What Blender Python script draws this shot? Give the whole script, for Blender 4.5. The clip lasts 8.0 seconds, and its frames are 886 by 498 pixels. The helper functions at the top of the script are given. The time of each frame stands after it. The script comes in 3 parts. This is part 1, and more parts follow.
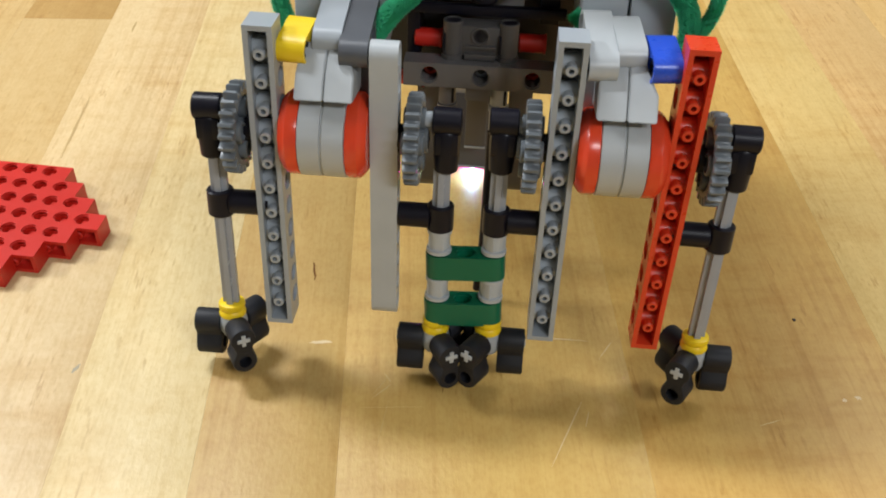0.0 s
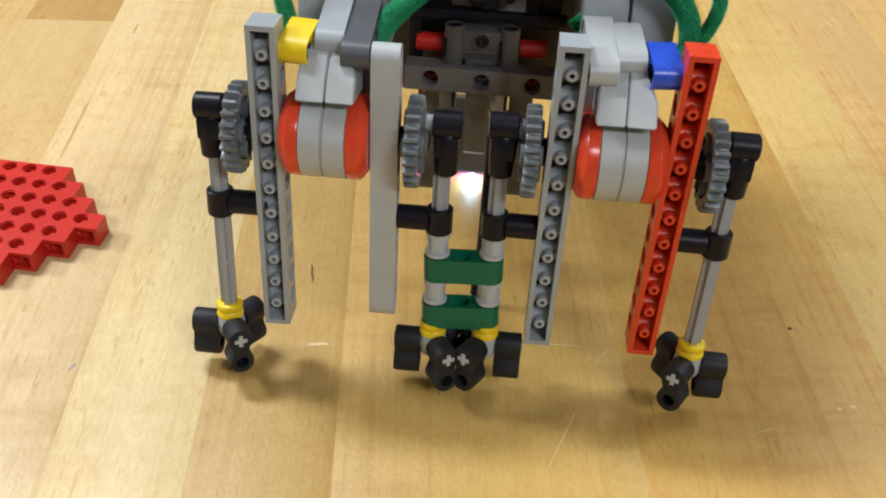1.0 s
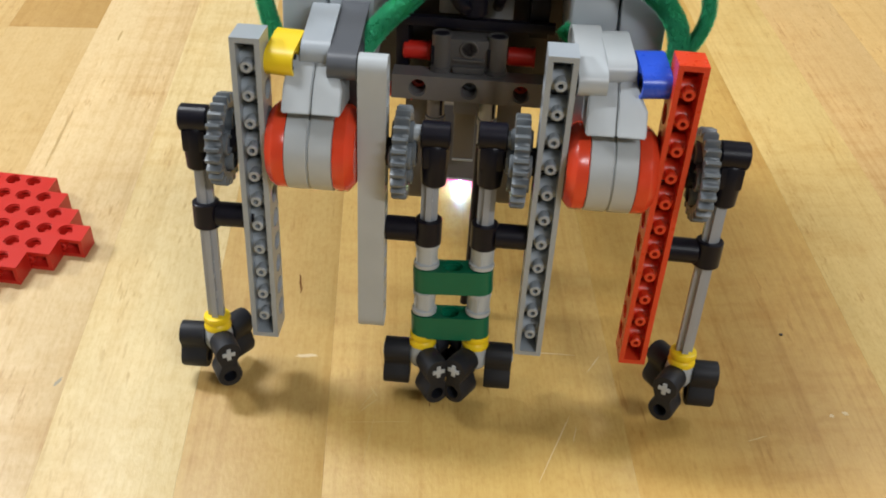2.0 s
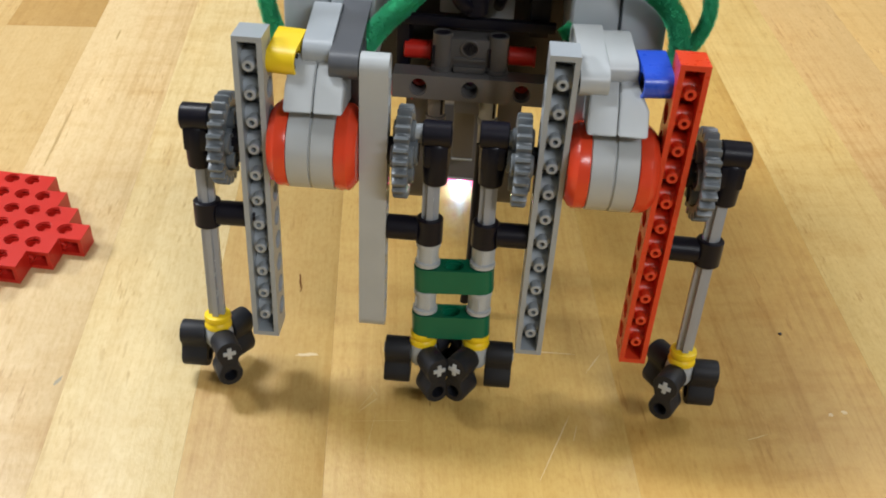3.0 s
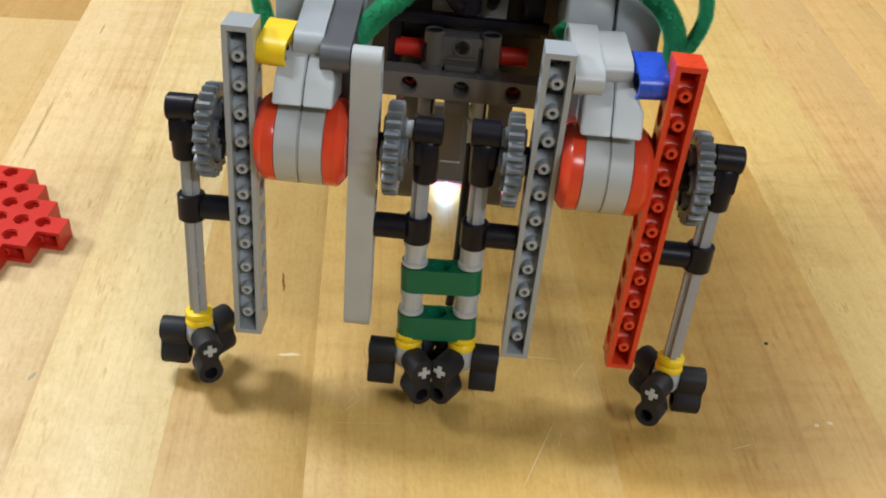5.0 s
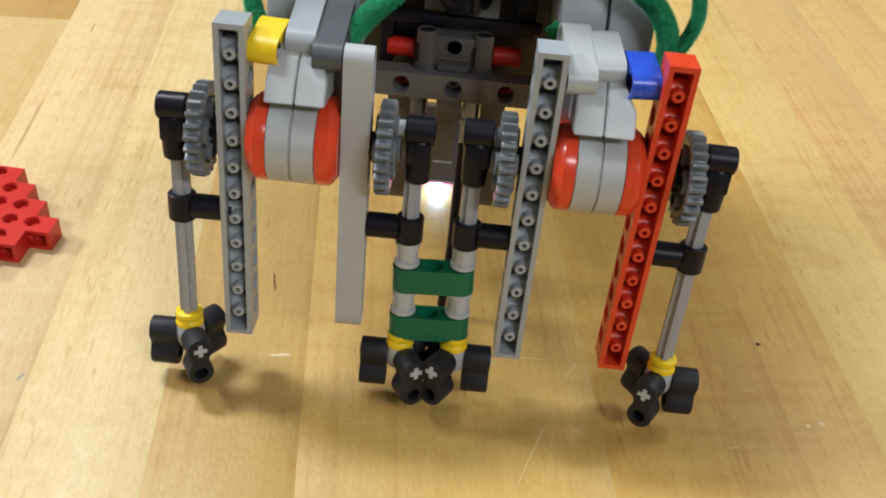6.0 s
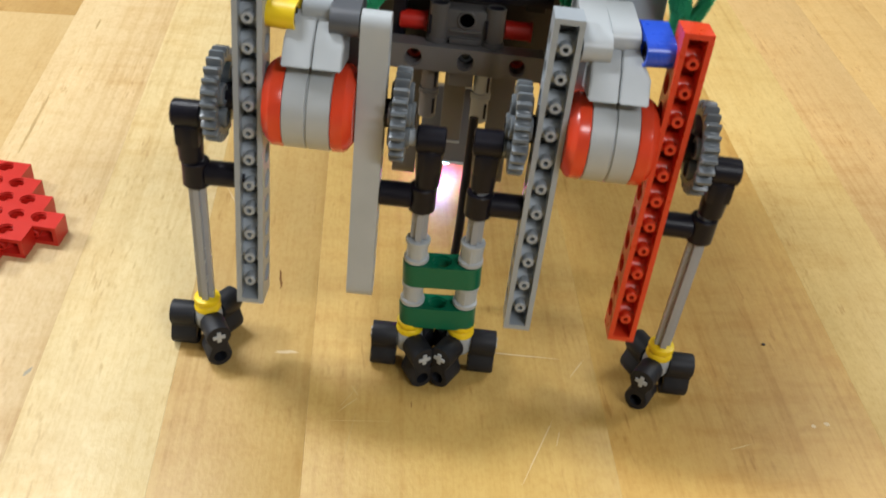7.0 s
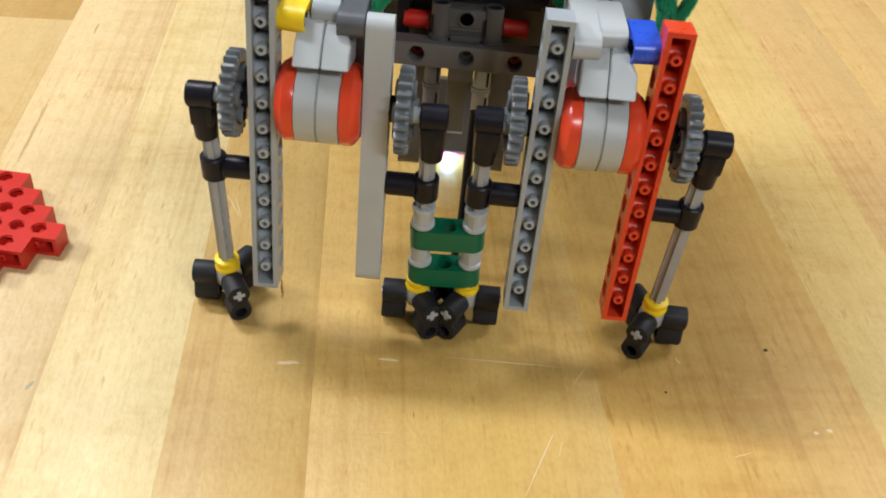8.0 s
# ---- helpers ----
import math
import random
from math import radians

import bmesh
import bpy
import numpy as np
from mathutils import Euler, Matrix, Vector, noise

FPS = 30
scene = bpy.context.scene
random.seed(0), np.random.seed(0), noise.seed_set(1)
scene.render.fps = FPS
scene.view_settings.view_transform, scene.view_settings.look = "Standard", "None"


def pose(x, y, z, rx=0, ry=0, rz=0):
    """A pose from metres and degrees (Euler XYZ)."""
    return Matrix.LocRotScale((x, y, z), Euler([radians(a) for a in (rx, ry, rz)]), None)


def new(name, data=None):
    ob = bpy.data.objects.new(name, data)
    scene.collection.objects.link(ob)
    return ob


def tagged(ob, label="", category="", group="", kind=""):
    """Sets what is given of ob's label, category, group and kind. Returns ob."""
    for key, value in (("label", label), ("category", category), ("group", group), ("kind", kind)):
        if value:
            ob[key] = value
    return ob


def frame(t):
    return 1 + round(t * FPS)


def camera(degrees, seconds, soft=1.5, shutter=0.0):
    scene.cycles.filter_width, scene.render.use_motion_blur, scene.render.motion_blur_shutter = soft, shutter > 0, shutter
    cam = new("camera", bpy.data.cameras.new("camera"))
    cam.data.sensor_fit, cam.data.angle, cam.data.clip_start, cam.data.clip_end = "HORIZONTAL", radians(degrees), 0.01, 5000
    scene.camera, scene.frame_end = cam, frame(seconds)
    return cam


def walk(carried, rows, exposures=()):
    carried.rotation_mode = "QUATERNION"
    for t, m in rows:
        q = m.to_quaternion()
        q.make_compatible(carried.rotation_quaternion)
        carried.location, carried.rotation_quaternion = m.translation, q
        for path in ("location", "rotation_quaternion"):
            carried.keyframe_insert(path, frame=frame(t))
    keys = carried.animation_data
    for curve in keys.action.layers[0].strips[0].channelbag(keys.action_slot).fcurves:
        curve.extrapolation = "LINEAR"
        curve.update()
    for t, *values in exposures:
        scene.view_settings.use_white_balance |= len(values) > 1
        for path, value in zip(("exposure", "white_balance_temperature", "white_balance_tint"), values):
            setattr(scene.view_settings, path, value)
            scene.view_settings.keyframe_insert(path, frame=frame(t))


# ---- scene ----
LENS = 49.95
CAMERA = [
    (0.0, 0.00627, -0.21234, 0.23061, 49.11720, -1.55105, 4.86780),
    (0.5, 0.00479, -0.21432, 0.23013, 49.32703, -2.05705, 4.92406),
    (1.0, 0.00577, -0.21436, 0.22959, 49.70562, -2.31954, 5.20905),
    (2.5, 0.00488, -0.20881, 0.23098, 49.66704, -2.33971, 4.10859),
    (3.0, 0.00387, -0.21081, 0.23048, 49.69722, -2.55130, 4.20662),
    (3.5, 0.00303, -0.20913, 0.22605, 49.87639, -3.79440, 3.80418),
    (4.0, 0.00139, -0.21052, 0.22467, 49.94943, -4.32416, 3.93258),
    (4.5, 0.00132, -0.21037, 0.22529, 50.20821, -4.35146, 4.06703),
    (6.0, 0.00104, -0.20951, 0.22412, 50.52284, -4.77992, 3.64917),
    (6.5, -0.00180, -0.21052, 0.22388, 50.38999, -5.16056, 3.51512),
    (7.0, -0.00159, -0.21011, 0.22384, 50.44934, -5.12843, 3.82739),
    (7.5, -0.00243, -0.20751, 0.22488, 50.25437, -4.93825, 3.85232),
    (8.0, -0.00240, -0.20561, 0.22817, 49.86250, -4.75638, 3.57590),
]
cam = camera(LENS, 8.0, soft=1.9, shutter=0.35)
walk(cam, [(t, pose(x, y, z, rx, ry, rz)) for t, x, y, z, rx, ry, rz in CAMERA],
     [(0.0, 0.0), (6.6, 0.03), (7.3, 0.10), (8.0, 0.10)])

# ---- light: fluorescent ceiling panels of a classroom, and two added fill panels ----
world = bpy.data.worlds.new("room_air")
scene.world = world
world.use_nodes = True
world.node_tree.nodes["Background"].inputs[0].default_value = (0.80, 0.86, 1.0, 1)
world.node_tree.nodes["Background"].inputs[1].default_value = 0.22
scene.view_settings.exposure = 0.0


def panel_light(x, y, power, sx, sy, tint=(0.95, 0.985, 1.03)):
    """A rectangular light under the ceiling: a lit fluorescent troffer, or added fill."""
    data = bpy.data.lights.new("ceiling_or_fill_light", "AREA")
    data.shape, data.size, data.size_y, data.energy, data.color = "RECTANGLE", sx, sy, power, tint
    ob = new("ceiling_or_fill_light", data)
    ob.matrix_basis = pose(x, y, 1.74)
    return ob


panel_light(-2.3, 0.35, 64, 0.5, 0.5)
panel_light(-0.8, 0.55, 32, 0.6, 0.2)
# the next two are added fill that lifts the right side and the shadows
panel_light(1.2, -1.5, 38, 1.2, 0.3)
panel_light(1.7, 1.0, 31, 1.2, 0.3)


# ---- materials ----
def shader(name):
    mat = bpy.data.materials.new(name)
    mat.use_nodes = True
    nodes, links = mat.node_tree.nodes, mat.node_tree.links
    return mat, nodes, links, nodes["Principled BSDF"]


def plastic(name, colour, rough=0.3, wear=0.06, bump=0.006, spec=0.5):
    """Moulded plastic: slight tone drift, smeared gloss, fine handling marks."""
    mat, nodes, links, bsdf = shader(name)
    pos = nodes.new("ShaderNodeTexCoord")
    big = nodes.new("ShaderNodeTexNoise")
    big.inputs["Scale"].default_value, big.inputs["Detail"].default_value = 90, 3
    fine = nodes.new("ShaderNodeTexNoise")
    fine.inputs["Scale"].default_value, fine.inputs["Detail"].default_value = 320, 2
    links.new(pos.outputs["Object"], big.inputs["Vector"])
    links.new(pos.outputs["Object"], fine.inputs["Vector"])
    mix = nodes.new("ShaderNodeMix")
    mix.data_type = "RGBA"
    dark = tuple(c * (1 - 2.2 * wear) for c in colour)
    pale = tuple(min(1, c * (1 + wear) + 0.01 * wear) for c in colour)
    mix.inputs[6].default_value, mix.inputs[7].default_value = (*dark, 1), (*pale, 1)
    links.new(big.outputs["Fac"], mix.inputs[0])
    links.new(mix.outputs[2], bsdf.inputs["Base Color"])
    ramp = nodes.new("ShaderNodeMapRange")
    ramp.inputs[3].default_value, ramp.inputs[4].default_value = max(0.05, rough - 0.06), rough + 0.08
    links.new(fine.outputs["Fac"], ramp.inputs[0])
    links.new(ramp.outputs[0], bsdf.inputs["Roughness"])
    b = nodes.new("ShaderNodeBump")
    b.inputs["Strength"].default_value, b.inputs["Distance"].default_value = bump * 4, 0.0004
    links.new(fine.outputs["Fac"], b.inputs["Height"])
    links.new(b.outputs[0], bsdf.inputs["Normal"])
    bsdf.inputs["Specular IOR Level"].default_value = spec
    return mat


GREY = plastic("light_grey_plastic", (0.35, 0.385, 0.415), 0.32)
PALE = plastic("pale_grey_plastic", (0.445, 0.475, 0.49), 0.34)
GEAR = plastic("gear_grey_plastic", (0.135, 0.153, 0.168), 0.34)
DARKGREY = plastic("dark_grey_plastic", (0.085, 0.092, 0.105), 0.36)
# frame grey darkened to put in the shade under the robot's body
SHADEDGREY = plastic("shaded_grey_plastic", (0.135, 0.13, 0.13), 0.42)
AXLE = plastic("axle_grey_plastic", (0.33, 0.345, 0.37), 0.24)
BLACK = plastic("black_plastic", (0.007, 0.0065, 0.012), 0.36, spec=0.24)
RUBBER = plastic("black_rubber", (0.011, 0.012, 0.016), 0.55, spec=0.35)
RED = plastic("red_plastic", (0.70, 0.052, 0.016), 0.28)
MOTORRED = plastic("orange_red_plastic", (0.74, 0.06, 0.02), 0.22)
RAFTRED = plastic("raft_red_plastic", (0.56, 0.018, 0.010), 0.36)
YELLOW = plastic("yellow_plastic", (0.86, 0.60, 0.008), 0.42)
BLUE = plastic("blue_plastic", (0.022, 0.085, 0.60), 0.28)
GREEN = plastic("green_plastic", (0.002, 0.128, 0.062), 0.32, spec=0.35)
FUZZ = plastic("green_chenille", (0.085, 0.66, 0.34), 0.9, wear=0.2, spec=0.1)
# same grey plastic as the chassis, darkened again for the deep shade there
DEEPSHADEGREY = plastic("deep_shade_grey_plastic", (0.085, 0.08, 0.077), 0.45)
SCREEN = plastic("smoked_case_plastic", (0.03, 0.028, 0.028), 0.4)
PAINT = plastic("wall_paint", (0.72, 0.70, 0.64), 0.8)
TILE = plastic("floor_vinyl", (0.30, 0.28, 0.25), 0.5)
STEEL = plastic("screw_steel", (0.35, 0.34, 0.33), 0.3)



def glow(name, colour, strength):
    mat, nodes, links, bsdf = shader(name)
    bsdf.inputs["Base Color"].default_value = (0.85, 0.85, 0.85, 1)
    bsdf.inputs["Emission Color"].default_value = (*colour, 1)
    bsdf.inputs["Emission Strength"].default_value = strength
    return mat


LAMP = glow("sensor_lamp", (0.26, 0.76, 1.0), 130)
MAGENTA = glow("sensor_lamp_magenta", (0.60, 0.03, 1.0), 260)


def maple(name):
    """Oiled maple staves: tone by stave, growth streaks along the stave, flecks and stains."""
    mat, nodes, links, bsdf = shader(name)
    coord = nodes.new("ShaderNodeTexCoord")
    info = nodes.new("ShaderNodeObjectInfo")
    shift = nodes.new("ShaderNodeVectorMath")
    shift.operation = "MULTIPLY_ADD"
    shift.inputs[1].default_value = (3.1, 7.7, 5.3)
    links.new(info.outputs["Random"], shift.inputs[0])
    links.new(coord.outputs["Object"], shift.inputs[2])

    def grain(sx, sy, scale, detail, rough=0.6):
        m = nodes.new("ShaderNodeMapping")
        m.inputs["Scale"].default_value = (sx, sy, 1)
        n = nodes.new("ShaderNodeTexNoise")
        n.inputs["Scale"].default_value, n.inputs["Detail"].default_value = scale, detail
        n.inputs["Roughness"].default_value = rough
        links.new(shift.outputs[0], m.inputs["Vector"])
        links.new(m.outputs[0], n.inputs["Vector"])
        return n.outputs["Fac"]

    lines = grain(1.0, 0.010, 420, 2, 0.5)
    rings = grain(1.0, 0.022, 150, 3)
    fibre = grain(1.0, 0.06, 1500, 4)
    fleck = grain(1.0, 0.16, 620, 2, 0.5)
    patch = grain(1.0, 0.45, 42, 3)
    stain = grain(1, 0.6, 14, 3)
    curl = grain(0.32, 1.25, 95, 4)
    mottle = grain(1.0, 0.8, 210, 4)
    pebble = grain(1.0, 0.55, 780, 3)

    def mixed(fac, a, b, lo=0.3, hi=0.7, kind="MIX", amount=1.0):
        r = nodes.new("ShaderNodeMapRange")
        r.inputs[1].default_value, r.inputs[2].default_value = lo, hi
        r.inputs[4].default_value = amount
        links.new(fac, r.inputs[0])
        m = nodes.new("ShaderNodeMix")
        m.data_type, m.blend_type = "RGBA", kind
        links.new(r.outputs[0], m.inputs[0])
        for k, v in ((6, a), (7, b)):
            if isinstance(v, tuple):
                m.inputs[k].default_value = (*v, 1)
            else:
                links.new(v, m.inputs[k])
        return m.outputs[2]

    def product(x, y):
        m = nodes.new("ShaderNodeMath")
        m.operation = "MULTIPLY"
        links.new(x, m.inputs[0])
        links.new(y, m.inputs[1])
        return m.outputs[0]

    def between(x, lo, hi):
        r = nodes.new("ShaderNodeMapRange")
        r.inputs[1].default_value, r.inputs[2].default_value = lo, hi
        links.new(x, r.inputs[0])
        return r.outputs[0]

    tone = mixed(rings, info.outputs["Color"], (0.80, 0.71, 0.56), 0.45, 0.68, "MULTIPLY", 0.22)
    tone = mixed(product(between(lines, 0.52, 0.66), between(stain, 0.3, 0.6)), tone, (0.74, 0.62, 0.44), 0, 1, "MULTIPLY", 0.36)
    tone = mixed(fibre, tone, (0.86, 0.79, 0.66), 0.48, 0.68, "MULTIPLY", 0.4)
    tone = mixed(product(between(fleck, 0.60, 0.70), between(patch, 0.46, 0.62)), tone, (0.60, 0.45, 0.29), 0, 1, "MULTIPLY", 0.5)
    tone = mixed(mottle, tone, (0.86, 0.78, 0.64), 0.45, 0.68, "MULTIPLY", 0.32)
    tone = mixed(product(between(curl, 0.45, 0.66), between(stain, 0.42, 0.6)), tone, (0.84, 0.73, 0.57), 0, 1, "MULTIPLY", 0.55)
    tone = mixed(pebble, tone, (0.80, 0.70, 0.55), 0.46, 0.68, "MULTIPLY", 0.34)
    tone = mixed(patch, tone, (1.13, 1.13, 1.14), 0.5, 0.72, "MULTIPLY", 0.55)
    warm = mixed(stain, tone, (0.90, 0.82, 0.70), 0.42, 0.66, "MULTIPLY", 0.3)
    links.new(warm, bsdf.inputs["Base Color"])
    gloss = nodes.new("ShaderNodeMapRange")
    gloss.inputs[3].default_value, gloss.inputs[4].default_value = 0.30, 0.52
    links.new(stain, gloss.inputs[0])
    links.new(gloss.outputs[0], bsdf.inputs["Roughness"])
    bump = nodes.new("ShaderNodeBump")
    bump.inputs["Strength"].default_value, bump.inputs["Distance"].default_value = 0.22, 0.0004
    links.new(pebble, bump.inputs["Height"])
    bsdf.inputs["Specular IOR Level"].default_value = 0.36
    links.new(bump.outputs[0], bsdf.inputs["Normal"])
    return mat


WOOD = maple("maple_wood")
MARK = plastic("pale_scuff", (0.66, 0.52, 0.31), 0.8, spec=0.15)
KNOT = plastic("dark_wood_fleck", (0.17, 0.075, 0.025), 0.8, spec=0.1)
STREAK = plastic("brown_wood_streak", (0.50, 0.345, 0.15), 0.6, wear=0.2, spec=0.2)
FAINT = plastic("faint_scuff", (0.60, 0.445, 0.20), 0.8, spec=0.15)
SMUDGE = plastic("grey_smudge", (0.42, 0.37, 0.27), 0.7, wear=0.2, spec=0.2)
CRUMB = plastic("dark_crumb", (0.05, 0.04, 0.035), 0.7)

# ---- mesh helpers; shapes in millimetres ----
MM = 0.001


def part(name, bm, material, parent=None, label="", m=None, angle=32):
    """Links a bmesh drawn in millimetres as one mesh object under a thing or a part."""
    bmesh.ops.recalc_face_normals(bm, faces=bm.faces)
    bmesh.ops.scale(bm, vec=(MM, MM, MM), verts=bm.verts)
    me = bpy.data.meshes.new(name)
    bm.to_mesh(me)
    bm.free()
    me.materials.append(material)
    me.shade_smooth()
    me.set_sharp_from_angle(angle=radians(angle))
    ob = new(name, me)
    ob.parent = parent
    if m is not None:
        ob.matrix_basis = m
    if label:
        tagged(ob, label)
    return ob


def again(ob, m, parent=None):
    """Another object on the same mesh."""
    o = ob.copy()
    scene.collection.objects.link(o)
    o.parent = parent or ob.parent
    o.matrix_basis = m
    return o


def mm(x, y, z, rx=0, ry=0, rz=0):
    return pose(x * MM, y * MM, z * MM, rx, ry, rz)


def prism(bm, pts, a, b, axis="x", bevel=0.0):
    """A straight prism. pts: outline in the two other axes, in order."""
    def at(u, v, w):
        return {"x": (w, u, v), "y": (u, w, v), "z": (u, v, w)}[axis]
    lo = [bm.verts.new(at(u, v, a)) for u, v in pts]
    hi = [bm.verts.new(at(u, v, b)) for u, v in pts]
    n = len(pts)
    fs = [bm.faces.new(lo), bm.faces.new(hi[::-1])]
    fs += [bm.faces.new((lo[i], hi[i], hi[(i + 1) % n], lo[(i + 1) % n])) for i in range(n)]
    if bevel:
        bmesh.ops.recalc_face_normals(bm, faces=fs)
        es = [e for e in {e for f in fs for e in f.edges} if e.calc_face_angle(0) > 0.6]
        bmesh.ops.bevel(bm, geom=es, offset=bevel, segments=2, profile=0.6, affect="EDGES")


def box(bm, x0, x1, y0, y1, z0, z1, bevel=0.3):
    prism(bm, [(x0, y0), (x1, y0), (x1, y1), (x0, y1)], z0, z1, "z", bevel)


def ring(n, r, cu=0.0, cv=0.0, turn=0.0):
    return [(cu + r * math.cos(2 * math.pi * i / n + turn), cv + r * math.sin(2 * math.pi * i / n + turn)) for i in range(n)]


def lathe(bm, profile, m=None, n=24):
    """Turns (radius, height) pairs about z; closes the ends that do not reach the axis."""
    vs = []
    for r, h in profile:
        vs.append([bm.verts.new((u, v, h)) for u, v in ring(n, max(r, 0.001))])
    for a, b in zip(vs, vs[1:]):
        for i in range(n):
            bm.faces.new((a[i], a[(i + 1) % n], b[(i + 1) % n], b[i]))
    bm.faces.new(vs[0][::-1])
    bm.faces.new(vs[-1])
    if m is not None:
        bmesh.ops.transform(bm, matrix=m, verts=[v for row in vs for v in row])


def bore(bm, outer, inner, h0, h1, m=None, n=20, lip=0.25):
    """An open tube about z."""
    prof = [(inner, h0), (outer - lip, h0), (outer, h0 + lip), (outer, h1 - lip), (outer - lip, h1), (inner, h1)]
    vs = [[bm.verts.new((u, v, h)) for u, v in ring(n, r)] for r, h in prof]
    for a, b in zip(vs, vs[1:] + vs[:1]):
        for i in range(n):
            bm.faces.new((a[i], a[(i + 1) % n], b[(i + 1) % n], b[i]))
    if m is not None:
        bmesh.ops.transform(bm, matrix=m, verts=[v for row in vs for v in row])


ALONG_X = Matrix.Rotation(radians(90), 4, "Y")
ALONG_Y = Matrix.Rotation(radians(-90), 4, "X")


def shifted(x, y, z, turn=None):
    return Matrix.Translation((x, y, z)) @ (turn if turn is not None else Matrix())


def holed(bm, x0, x1, outline, cu, cv, r=2.45, lip=2.85, sink=0.8, n=16, walls=()):
    """One cell of a beam with a stepped hole along x. outline: n points round it; walls: the index pairs that get an outer wall."""
    ci = ring(n, r, cu, cv)
    cl = ring(n, lip, cu, cv)
    layers = []
    for pts, x in ((outline, x0), (cl, x0), (cl, x0 + sink), (ci, x0 + sink), (ci, x1 - sink), (cl, x1 - sink), (cl, x1), (outline, x1)):
        layers.append([bm.verts.new((x, u, v)) for u, v in pts])
    for a, b in zip(layers, layers[1:]):
        for i in range(n):
            bm.faces.new((a[i], a[(i + 1) % n], b[(i + 1) % n], b[i]))
    a, b = layers[-1], layers[0]
    for i in walls:
        bm.faces.new((a[i], a[(i + 1) % n], b[(i + 1) % n], b[i]))


def cell_outline(cu, cv, hu, v0, v1, n=16, round_top=False, round_low=False):
    """n points round a cell, matched in angle to the points of its hole."""
    out = []
    for i in range(n):
        a = 2 * math.pi * i / n
        du, dv = math.cos(a), math.sin(a)
        if (dv > 1e-6 and round_top) or (dv < -1e-6 and round_low):
            out.append((cu + hu * du, cv + hu * dv))
            continue
        s = min(hu / abs(du) if abs(du) > 1e-6 else 1e9, (v1 - cv) / dv if dv > 1e-6 else 1e9, (v0 - cv) / dv if dv < -1e-6 else 1e9)
        out.append((cu + du * s, cv + dv * s))
    for sv, rounded, v in ((1, round_top, v1), (-1, round_low, v0)):
        for su in (-1, 1):
            if not rounded:
                j = min(range(n), key=lambda i: (out[i][0] - cu - su * hu) ** 2 + (out[i][1] - v) ** 2)
                out[j] = (cu + su * hu, v)
    return out


def liftarm_mesh(count, width=7.6, half=3.75):
    """A studless beam: holes along x at z = 0, -8, -16 ..."""
    bm = bmesh.new()
    n = 16
    for k in range(count):
        z = -8.0 * k
        top, low = k == 0, k == count - 1
        out = cell_outline(0, z, half, z - 4, z + 4, n, top, low)
        walls = []
        for i in range(n):
            a = (i + 0.5) * 2 * math.pi / n
            side = abs(math.cos(a)) * 4 >= abs(math.sin(a)) * half
            if side or (top and math.sin(a) > 0) or (low and math.sin(a) < 0):
                walls.append(i)
        holed(bm, -width / 2, width / 2, out, 0, z, n=n, walls=walls)
    bmesh.ops.remove_doubles(bm, verts=bm.verts, dist=0.01)
    return bm


def studded_beam_mesh(studs, tall=9.6):
    """A studded beam with its hollow underside at y = 0 towards -y, holes along x and posts at z = 0, -8 ..."""
    bm = bmesh.new()
    half, thick = 3.9, 1.45
    z1, z0 = 7.9, -8.0 * (studs - 1) + 0.1
    hy, roof = tall * 0.604, tall - 1.4
    n = 16
    for sx in (-1, 1):
        xa, xb = sorted((sx * half, sx * (half - thick)))
        # strip of wall between the open edge and the holes' cells is part of the cells
        for k in range(studs - 1):
            z = -8.0 * k
            lo = z - 4 if k < studs - 2 else z0
            hi = z + 4 if k else z1
            out = []
            for i in range(n):
                a = 2 * math.pi * i / n
                du, dv = math.cos(a), math.sin(a)
                lim = [((tall - hy) / du) if du > 1e-6 else 1e9, (hy / -du) if du < -1e-6 else 1e9,
                       ((hi - z) / dv) if dv > 1e-6 else 1e9, ((z - lo) / -dv) if dv < -1e-6 else 1e9]
                s = min(lim)
                out.append((hy + du * s, z + dv * s))
            # square the corners of the cell
            for cu, cv in ((tall, hi), (0, hi), (0, lo), (tall, lo)):
                j = min(range(n), key=lambda i: (out[i][0] - cu) ** 2 + (out[i][1] - cv) ** 2)
                out[j] = (cu, cv)
            holed(bm, xa, xb, out, hy, z, sink=0.5, n=n, walls=range(n))
    box(bm, -half + thick, half - thick, roof, tall, z0, z1, 0)
    for za, zb in ((z1 - thick, z1), (z0, z0 + thick)):
        box(bm, -half + thick, half - thick, 0, roof, za, zb, 0)
    for k in range(studs - 1):
        z = -8.0 * k
        bore(bm, 1.62, 0.75, 0, roof, shifted(0, 0, z, ALONG_Y), 14, 0.2)
        bore(bm, 3.0, 2.45, -half + thick, half - thick, shifted(0, hy, z, ALONG_X), 16, 0.02)
    for k in range(studs):
        lathe(bm, [(2.4, tall - 0.2), (2.4, tall + 1.6), (2.2, tall + 1.8)], shifted(0, 0, 4.0 - 8 * k, ALONG_Y), 16)
    return bm


def cross_outline(r=2.4, w=0.92):
    return [(r, -w), (r, w), (w, w), (w, r), (-w, r), (-w, w), (-r, w), (-r, -w), (-w, -w), (-w, -r), (w, -r), (w, -w)]


